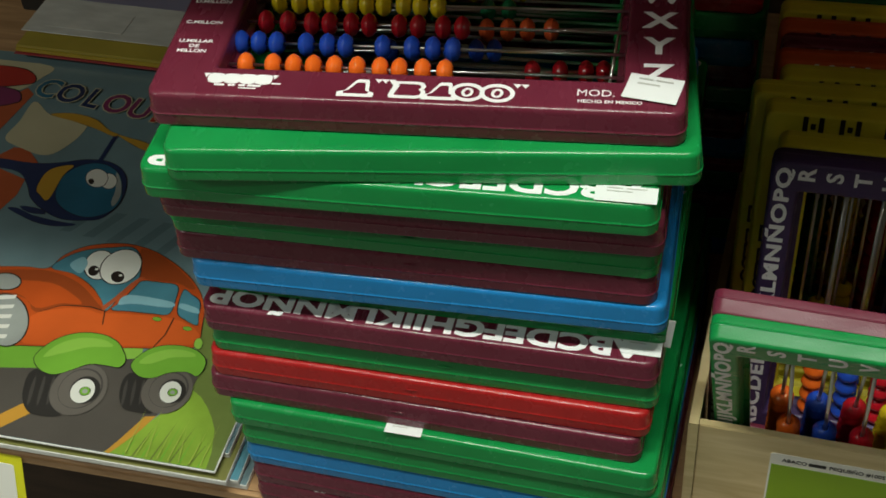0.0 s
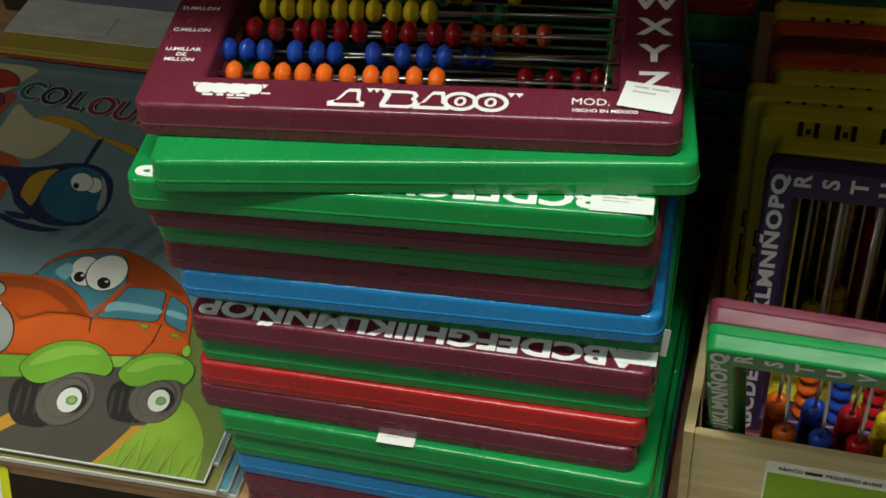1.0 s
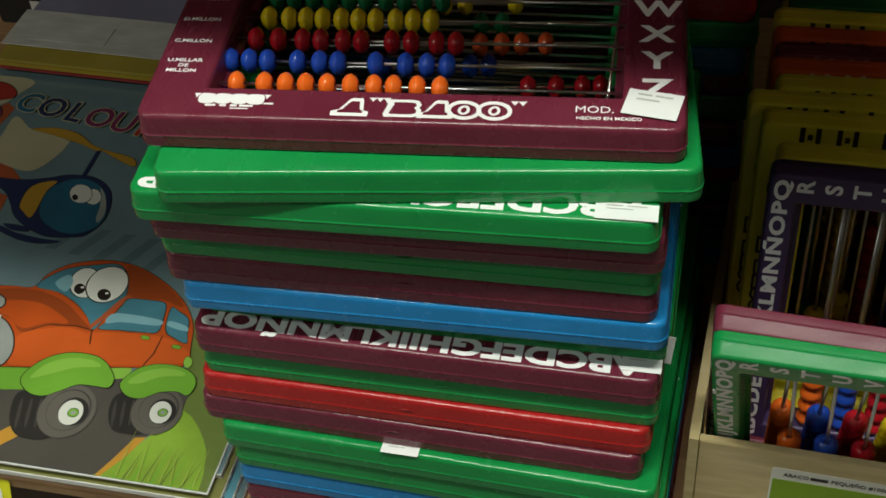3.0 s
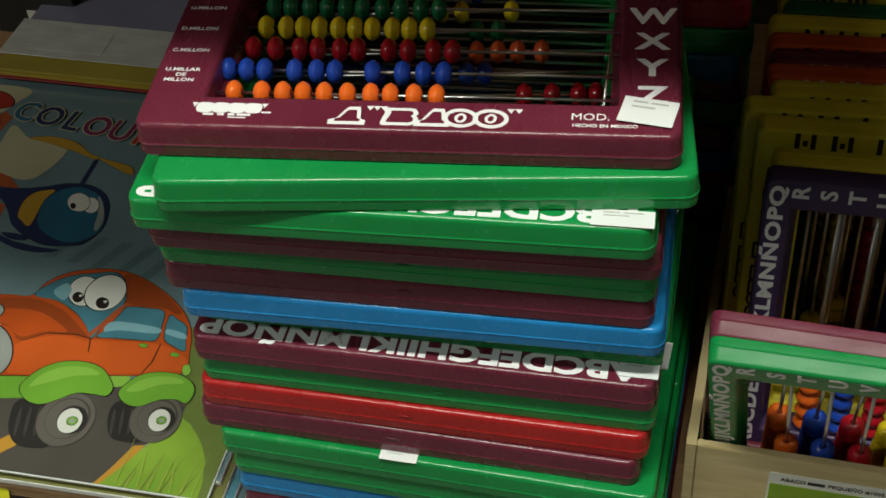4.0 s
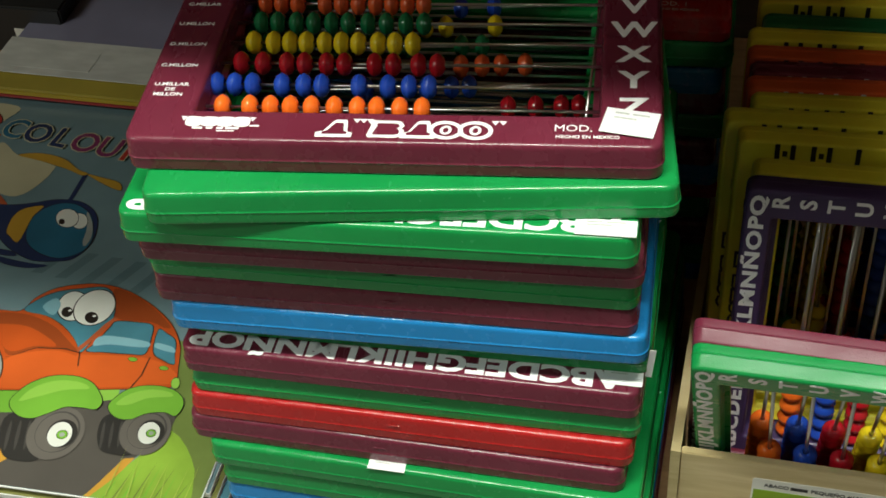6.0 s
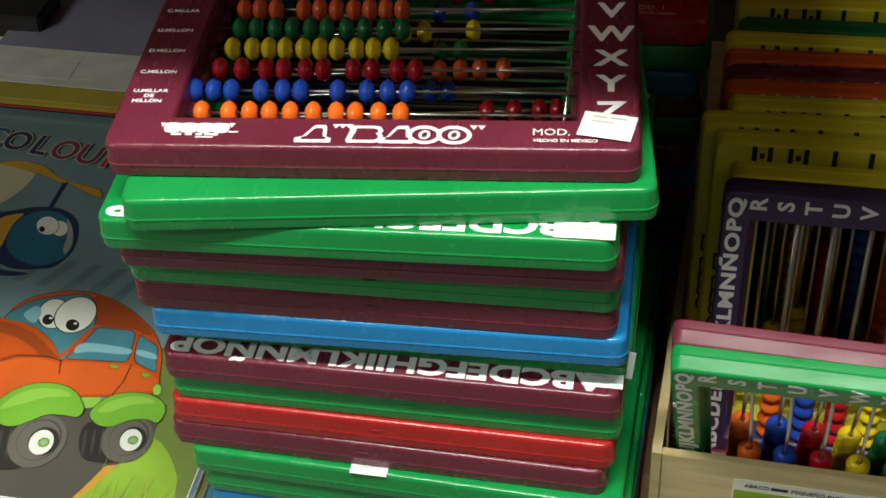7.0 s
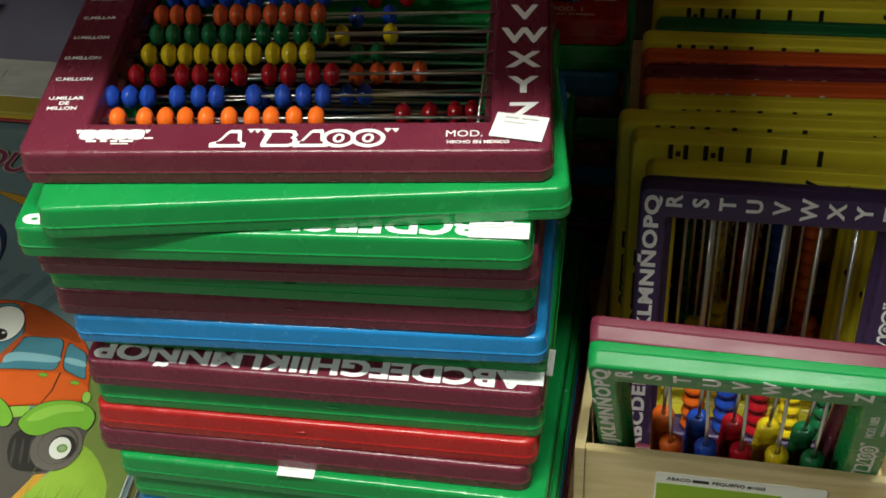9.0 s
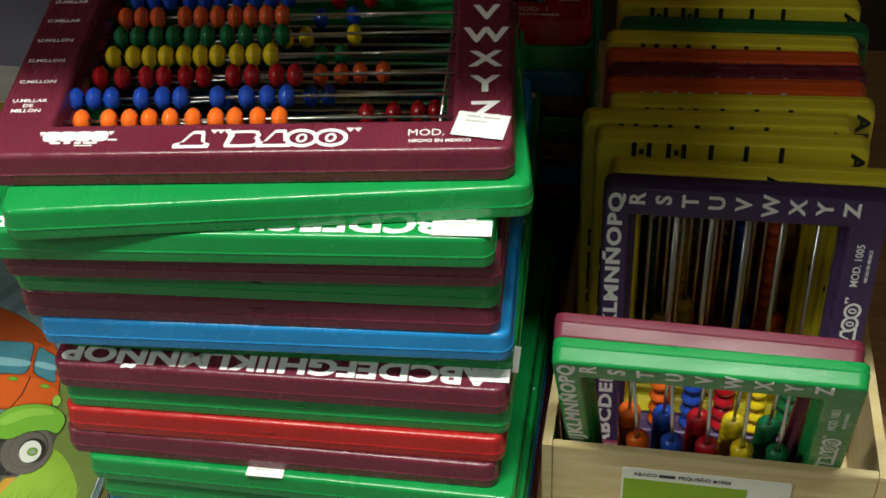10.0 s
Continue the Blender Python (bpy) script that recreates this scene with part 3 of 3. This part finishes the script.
solid("plastic_ring", _bm, CARD_WHITE, "small white plastic ring lying in the wooden box", "ring", m=pose(0.212, 0.026, FLOOR_IN + 0.0013, 0, 0, 20), smooth=True)

# ---- colouring books ----
BOOK = pose(-0.1618, 0.0008, SHELF_Z, 0, 0, -5.6)
SKY = printed("cover_sky", (0.155, 0.24, 0.265), 0.32, 0.15, 0.35)
BOOK_H = 0.416
for n, (dx, dy, turn, w) in enumerate(((0.018, 0.0050, 0.1, 0.40), (0.013, 0.0042, -0.1, 0.40), (0.007, -0.0012, 0.1, 0.40), (0.003, 0.018, 0.2, 0.40))):
    low = thing("colouring_book", "thin colouring book in the pile under the top copy", "book", "pile of colouring books", m=BOOK @ pose(dx, dy, 0, 0, 0, turn))
    z = n * 0.0052 + 0.0002
    part("page_block", box(-w, 0, 0, BOOK_H, z, z + 0.0044, 0.0003, 1), PAPER, low)
    part("cover", box(-w, -0.0004, 0.0006, BOOK_H, z + 0.0044, z + 0.0048), (SKY, printed("cover_teal", (0.1, 0.28, 0.36), 0.35), printed("cover_olive", (0.2, 0.2, 0.06), 0.35), SKY)[n], low)
top_book = thing("colouring_book", "colouring book, pale blue cover with car and helicopter", "book", "pile of colouring books", m=BOOK)
part("page_block", box(-0.40, 0, 0, BOOK_H, 0.0207, 0.0224, 0.0002, 1), PAPER, top_book)
top_cover = part("cover", box(-0.4005, -0.0008, 0.0008, BOOK_H + 0.0005, 0.0224, 0.0227), SKY, top_book)
INKS = {k: printed("ink_" + k, c, 0.32, v, 0.35) for k, (c, v) in dict(
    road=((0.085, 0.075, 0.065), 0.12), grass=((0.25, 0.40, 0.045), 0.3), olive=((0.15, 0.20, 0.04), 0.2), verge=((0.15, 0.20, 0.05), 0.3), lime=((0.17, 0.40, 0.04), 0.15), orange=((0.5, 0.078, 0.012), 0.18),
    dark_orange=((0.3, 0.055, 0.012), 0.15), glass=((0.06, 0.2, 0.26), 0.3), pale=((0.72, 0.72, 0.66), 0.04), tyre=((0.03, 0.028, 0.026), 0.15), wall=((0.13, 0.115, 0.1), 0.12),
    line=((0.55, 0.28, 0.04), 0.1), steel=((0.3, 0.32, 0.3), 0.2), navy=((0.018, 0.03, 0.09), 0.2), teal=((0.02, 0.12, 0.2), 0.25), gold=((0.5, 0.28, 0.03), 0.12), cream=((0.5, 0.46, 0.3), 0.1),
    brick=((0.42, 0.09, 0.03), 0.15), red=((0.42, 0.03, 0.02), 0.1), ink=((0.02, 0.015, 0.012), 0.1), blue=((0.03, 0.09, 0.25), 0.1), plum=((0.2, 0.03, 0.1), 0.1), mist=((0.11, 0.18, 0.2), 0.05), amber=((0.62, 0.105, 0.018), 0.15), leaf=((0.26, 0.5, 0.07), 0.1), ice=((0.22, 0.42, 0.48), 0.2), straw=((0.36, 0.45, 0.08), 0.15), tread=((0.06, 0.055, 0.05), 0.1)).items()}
LAYER = [0]


def art(name, ink, points, scale=0.001):
    """One flat printed shape on the cover, in millimetres from its lower right corner."""
    LAYER[0] += 1
    z = 0.0227 + 0.00001 * LAYER[0]
    bm = bmesh.new()
    vs = [bm.verts.new((max(-0.4, min(-0.0009, x * scale)), max(0.0009, min(BOOK_H, y * scale)), z)) for x, y in points]
    f = bm.faces.new(vs)
    f.normal_update()
    if f.normal.z < 0:
        f.normal_flip()
    bmesh.ops.triangulate(bm, faces=[f])
    return part(name, bm, INKS[ink], top_cover)


def outlined(name, ink, points, grow=1.3):
    cx, cy = sum(p[0] for p in points) / len(points), sum(p[1] for p in points) / len(points)
    art(name + "_outline", "ink", [(x + grow * (x - cx) / max(1, math.hypot(x - cx, y - cy)), y + grow * (y - cy) / max(1, math.hypot(x - cx, y - cy))) for x, y in points])
    return art(name, ink, points)


for k in range(5):
    art("printed_streak", "mist", [(-215 + 22 * k, 205 - 3 * k), (-205 + 22 * k, 205 - 3 * k), (-188 + 22 * k, 235 - 2 * k), (-198 + 22 * k, 235 - 2 * k)])
art("printed_verge", "verge", smooth_loop([(-41, 60), (-66, 150), (-44, 128), (-30, 112), (0, 100), (0, 0), (-30, 0)], 3))
art("printed_road", "road", [(-400, 0), (-83, 0), (-61, 35), (-43, 66), (-42, 96), (-220, 66), (-400, 34)])
art("printed_grass", "grass", [(-84, 0), (-68, 20), (-56, 42), (-43, 66), (-34, 61), (-26, 53), (-19, 44), (-13, 34), (-8, 14), (-7, 0)])
for k in range(9):
    x = -70 + 7 * k
    art("printed_blade", "olive" if k % 2 else "lime", [(x, 1), (x + 1.6, 1), (x + 6 + 3 * math.sin(k * 3), 22 + 16 * math.sin(k * 0.42))])
art("printed_lane", "line", [(-400, -20), (-186, 4), (-159, 32), (-148, 26), (-172, 0)])
art("printed_lane", "line", [(-83, 0), (-76, 15), (-67, 36), (-59, 38), (-67, 20), (-79, 0)])
art("printed_sill", "lime", [(-400, 46), (-231, 76), (-153, 89), (-142, 68), (-220, 54), (-400, 20)])
art("printed_sill", "leaf", [(-112, 93), (-94, 97), (-92, 87), (-107, 83)])
art("printed_tower", "brick", [(-400, 330), (-351, 343), (-337, 370), (-330, 379), (-320, 371), (-330, 301), (-345, 280), (-400, 270)])
art("printed_tower", "brick", [(-400, 290), (-315, 273), (-273, 259), (-271, 240), (-280, 206), (-400, 190)])
art("printed_tower", "brick", [(-317, 277), (-303, 297), (-290, 298), (-270, 280)])
art("printed_cloud", "cream", smooth_loop([(-317, 308), (-298, 298), (-268, 292), (-253, 314), (-250, 337), (-261, 343), (-290, 345), (-314, 361), (-315, 332)]))
art("printed_cloud", "cream", smooth_loop([(-398, 414), (-323, 414), (-325, 393), (-338, 373), (-364, 366), (-398, 360)]))
outlined("printed_badge", "red", smooth_loop([(-383, 404), (-351, 406), (-334, 399), (-328, 389), (-337, 383), (-370, 377)]))
outlined("printed_badge", "plum", smooth_loop([(-369, 375), (-341, 374), (-331, 366), (-331, 357), (-355, 349)]))
for pts in ([(-270, 222), (-262, 224), (-245, 218), (-222, 215), (-204, 214), (-219, 209), (-241, 211)], [(-261, 227), (-242, 226), (-236, 221), (-251, 221)]):
    outlined("printed_skid", "navy", smooth_loop(pts, 3), 0.5)
outlined("printed_helicopter", "navy", smooth_loop([(-319, 281), (-275, 280), (-250, 285), (-232, 292), (-211, 293), (-194, 285), (-183, 270), (-178, 245), (-186, 225), (-199, 220), (-219, 218), (-240, 226), (-257, 238), (-267, 252), (-283, 267), (-314, 271)], 4), 0.6)
outlined("printed_helicopter_panel", "gold", smooth_loop([(-257, 249), (-259, 267), (-253, 278), (-238, 283), (-242, 269), (-241, 238), (-251, 243)], 4), 0.6)
outlined("printed_helicopter_glass", "teal", smooth_loop([(-239, 250), (-241, 269), (-233, 283), (-220, 289), (-206, 287), (-192, 277), (-184, 262), (-179, 248), (-182, 234), (-196, 224), (-214, 226), (-231, 236)], 4), 0.6)
art("printed_glint", "steel", smooth_loop([(-197, 281), (-187, 268), (-181, 252), (-182, 240), (-186, 245), (-189, 261)], 4))
art("printed_mast", "navy", [(-220, 327), (-216, 327), (-216, 292), (-220, 292)])
for pts in ([(-290, 345), (-281, 349), (-265, 350), (-245, 345), (-227, 333), (-216, 329), (-221, 326), (-240, 333), (-266, 340)], [(-217, 328), (-204, 326), (-184, 321), (-178, 312), (-184, 312), (-198, 318)]):
    outlined("printed_rotor", "gold", smooth_loop(pts, 4), 0.6)
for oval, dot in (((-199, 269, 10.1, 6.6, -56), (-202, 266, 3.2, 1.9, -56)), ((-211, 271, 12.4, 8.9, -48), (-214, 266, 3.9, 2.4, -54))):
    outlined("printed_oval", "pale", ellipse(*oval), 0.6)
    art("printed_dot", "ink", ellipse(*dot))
outlined("printed_car", "orange", smooth_loop([(-400, 110), (-271, 150), (-226, 160), (-204, 162), (-198, 177), (-185, 190), (-163, 198), (-144, 199), (-123, 194), (-98, 181), (-77, 164), (-64, 145), (-58, 125), (-55, 106), (-74, 100), (-117, 93), (-160, 86), (-231, 75), (-400, 45)], 5), 0.7)
art("printed_roof", "dark_orange", smooth_loop([(-138, 196), (-120, 192), (-97, 179), (-78, 163), (-83, 161), (-94, 165), (-124, 165), (-129, 179)], 4))
art("printed_bonnet", "dark_orange", smooth_loop([(-300, 142), (-270, 147), (-225, 157), (-198, 159), (-172, 151), (-151, 136), (-141, 127), (-156, 128), (-174, 126), (-193, 116), (-216, 130), (-300, 122)], 4))
art("printed_bonnet_light", "orange", smooth_loop([(-270, 138), (-245, 142), (-218, 146), (-192, 147), (-170, 138), (-160, 130), (-177, 128), (-194, 120), (-218, 132), (-270, 124)], 4))
art("printed_flank", "amber", smooth_loop([(-136, 125), (-86, 129), (-60, 120), (-58, 107), (-109, 96), (-128, 96), (-187, 84), (-194, 111), (-173, 123), (-155, 126), (-140, 123)], 3))
for pts in ([(-195, 114), (-174, 126), (-151, 128.4), (-139, 126), (-135, 113), (-134, 113), (-138, 126.6), (-151, 129.4), (-174, 127)], [(-87, 99), (-86, 99), (-82, 112), (-82, 130), (-83, 130), (-83.2, 112)]):
    art("printed_seam", "ink", pts)
outlined("printed_windscreen", "glass", smooth_loop([(-201, 163), (-194, 177), (-181, 187), (-162, 193), (-145, 196), (-133, 185), (-127, 167), (-128, 157), (-134, 141), (-138, 127), (-147, 138), (-162, 151), (-181, 160)], 4), 0.7)
art("printed_pillar", "brick", [(-140, 127), (-133, 141), (-127, 157), (-122, 166), (-126, 166), (-131, 157), (-137, 142), (-143, 130)])
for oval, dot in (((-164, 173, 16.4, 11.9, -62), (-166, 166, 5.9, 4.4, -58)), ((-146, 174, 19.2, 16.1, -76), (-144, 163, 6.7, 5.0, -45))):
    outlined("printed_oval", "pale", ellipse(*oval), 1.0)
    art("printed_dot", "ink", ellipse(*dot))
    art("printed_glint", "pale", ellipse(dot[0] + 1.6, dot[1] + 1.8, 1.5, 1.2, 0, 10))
outlined("printed_window", "glass", smooth_loop([(-134, 129), (-130, 138), (-125, 155), (-122, 162), (-107, 163), (-93, 162), (-89, 149), (-88, 133), (-100, 131), (-119, 130)], 4), 0.8)
outlined("printed_window", "glass", smooth_loop([(-86, 158), (-78, 155), (-69, 149), (-65, 136), (-62, 126), (-72, 129), (-82, 136)], 4), 0.8)
for pts in ([(-131, 135), (-127, 146), (-91, 145), (-90, 139), (-118, 138)], [(-82, 145), (-68, 142), (-66, 137), (-82, 140)], [(-188, 169), (-181, 179), (-174, 172), (-176, 161)]):
    art("printed_window_light", "ice", smooth_loop(pts))
for x, y in ((-95, 126), (-68, 121)):
    outlined("printed_handle", "lime", ellipse(x, y, 3.7, 1.9, -6, 14), 0.4)
outlined("printed_grille", "steel", ellipse(-212, 104, 28.9, 16.6, -53), 1.2)
for k in range(5):
    art("printed_grille_bar", "pale", [(-240, 79 + 10 * k), (-203 - 3 * k, 86 + 10 * k), (-203 - 3 * k, 90 + 10 * k), (-240, 84 + 10 * k)])
outlined("printed_lamp", "steel", ellipse(-231, 142, 12.5, 8.2, -8), 1.2)
outlined("printed_tail_lamp", "leaf", ellipse(-54, 108, 3.2, 5.5, 20, 14), 0.4)
for tread, (cx, cy, s) in (([(-158, 28), (-166, 42), (-167, 61), (-141, 67), (-130, 43), (-128, 25), (-147, 22)], (-125, 50, 1.0)), ([(-88, 42), (-95, 56), (-94, 71), (-73, 76), (-62, 54), (-62, 40), (-79, 38)], (-60, 61, 0.88))):
    art("printed_tyre", "tyre", smooth_loop(tread, 4))
    for k in range(3):
        art("printed_tread", "tread", ellipse(cx - (34 - 7 * k) * s, cy - 8 + 1.5 * k, 1.4 * s, 14 * s, 14, 12))
    art("printed_tyre_side", "wall", ellipse(cx, cy, 24.5 * s, 21.2 * s, -74))
    art("printed_tyre_rim", "tread", ellipse(cx + 1, cy + 1, 19 * s, 16.5 * s, -74))
    art("printed_tyre_side", "wall", ellipse(cx + 0.6, cy + 0.6, 18 * s, 15.6 * s, -74))
    art("printed_rim", "tyre", ellipse(cx + 5 * s, cy, 13.2 * s, 11.2 * s, -62))
    art("printed_hub", "pale", ellipse(cx + 3.6 * s, cy - 1, 11.4 * s, 9.0 * s, -72))
    outlined("printed_cap", "lime", ellipse(cx + 5.5 * s, cy - 1, 4.0 * s, 3.6 * s, -30), 0.5)
    art("printed_cap_middle", "steel", ellipse(cx + 5.5 * s, cy - 1, 2.2 * s, 2.0 * s, -30, 14))
outlined("printed_arch", "lime", smooth_loop([(-170, 69), (-171, 78), (-163, 92), (-149, 101), (-131, 103), (-117, 99), (-107, 90), (-102, 82), (-104, 75), (-113, 75), (-127, 74), (-137, 67), (-148, 60), (-160, 61)], 4), 0.7)
outlined("printed_arch", "lime", smooth_loop([(-95, 77), (-95, 85), (-88, 96), (-76, 102), (-60, 103), (-47, 98), (-41, 89), (-43, 78), (-52, 80), (-65, 77), (-75, 70), (-86, 70)], 4), 0.6)
art("printed_arch_light", "leaf", smooth_loop([(-165, 74), (-159, 88), (-144, 97), (-126, 98), (-117, 93), (-135, 89), (-152, 80)]))
art("printed_arch_light", "leaf", smooth_loop([(-91, 82), (-85, 92), (-71, 99), (-56, 99), (-52, 95), (-69, 91), (-81, 83)]))
for k in range(8):
    x = -68 + 8 * k
    art("printed_blade", "straw", [(x, 2), (x + 1.0, 2), (x + 5 * math.sin(k * 2.2), 26 + 22 * math.cos(k * 1.7) ** 2)])
for i, ch in enumerate("COLOUR"):
    for bold, ink, dz in ((0.05, "cream", 2), (0.02, ("teal", "navy", "navy", "plum", "plum", "red")[i], 4)):
        part("title_letter", text_bm(ch, 0.036, bold, 0.92, 0.00002), INKS[ink], top_cover, m=pose(-0.3095 + 0.0248 * i, 0.3790 - 0.0038 * i, 0.0227 + 0.00001 * (LAYER[0] + 2 * dz), 0, 0, -9))

# ---- folders in a clear sleeve, on the back of the books ----
FOLD = pose(-0.483, 0.455, SHELF_Z + 0.0276, 0, 0, -7.2)
SLEEVE, _nt, _b = material("clear_sleeve")
_n = noise_node(_nt, 30, 4, (1, 3, 1))
_r = ramp(_nt, _n.outputs[0], [(0.3, (0.66, 0.66, 0.62)), (0.7, (0.85, 0.85, 0.8))])
_nt.links.new(_r.outputs[0], _b.inputs["Base Color"])
_b.inputs["Roughness"].default_value, _b.inputs["Alpha"].default_value = 0.25, 0.72
folders = thing("folder_pack", "purple and yellow folders in a clear plastic sleeve", "folder", m=FOLD)
for k, (col, y0, h) in enumerate((((0.32, 0.03, 0.04), 0.0, 0.0010), ((0.46, 0.34, 0.03), 0.003, 0.0040), ((0.42, 0.33, 0.05), 0.0042, 0.0030), ((0.24, 0.23, 0.33), 0.034, 0.0022))):
    z = (0, 0.0011, 0.0052, 0.0083)[k]
    part("folder", box(0.001 * k, 0.30, y0, 0.20, z, z + h, 0.0006), printed("folder_card", col, 0.35, 0.12), folders)
part("sleeve", box(-0.002, 0.303, 0.024, 0.080, 0.0107, 0.0112, 0.0002, 1), SLEEVE, folders, "cloudy clear plastic band")
part("seal_strip", box(0.02, 0.10, 0.034, 0.064, 0.0113, 0.0116), SLEEVE, folders, "paler strip in the plastic")
gadget = thing("small_carton", "small black carton with white print behind the folders", "carton", m=pose(-0.475, 0.56, SHELF_Z, 0, 0, -6))
part("carton", box(-0.05, 0.045, 0, 0.05, 0, 0.055, 0.002), printed("carton_black", (0.015, 0.015, 0.016), 0.4), gadget)
part("print_bar", box(-0.01, 0.032, -0.0006, 0.0, 0.02, 0.03), PAPER, gadget)

# ---- price card on the shelf's front edge ----
YELLOW_CARD = printed("yellow_card", (0.75, 0.72, 0.02), 0.5, 0.05)
price = thing("price_card", "white price card with a bright yellow border on the shelf edge", "label", m=ST @ pose(-0.346, -0.0300, SHELF_Z - 0.052, 70))
part("border", slab(round_rect(-0.05, 0.029, 0, 0.052, 0.002, 3), 0, 0.0005), YELLOW_CARD, price)
part("field", slab(round_rect(-0.046, 0.022, 0.004, 0.044, 0.002, 3), 0.0006, 0.0008), CARD_WHITE, price)
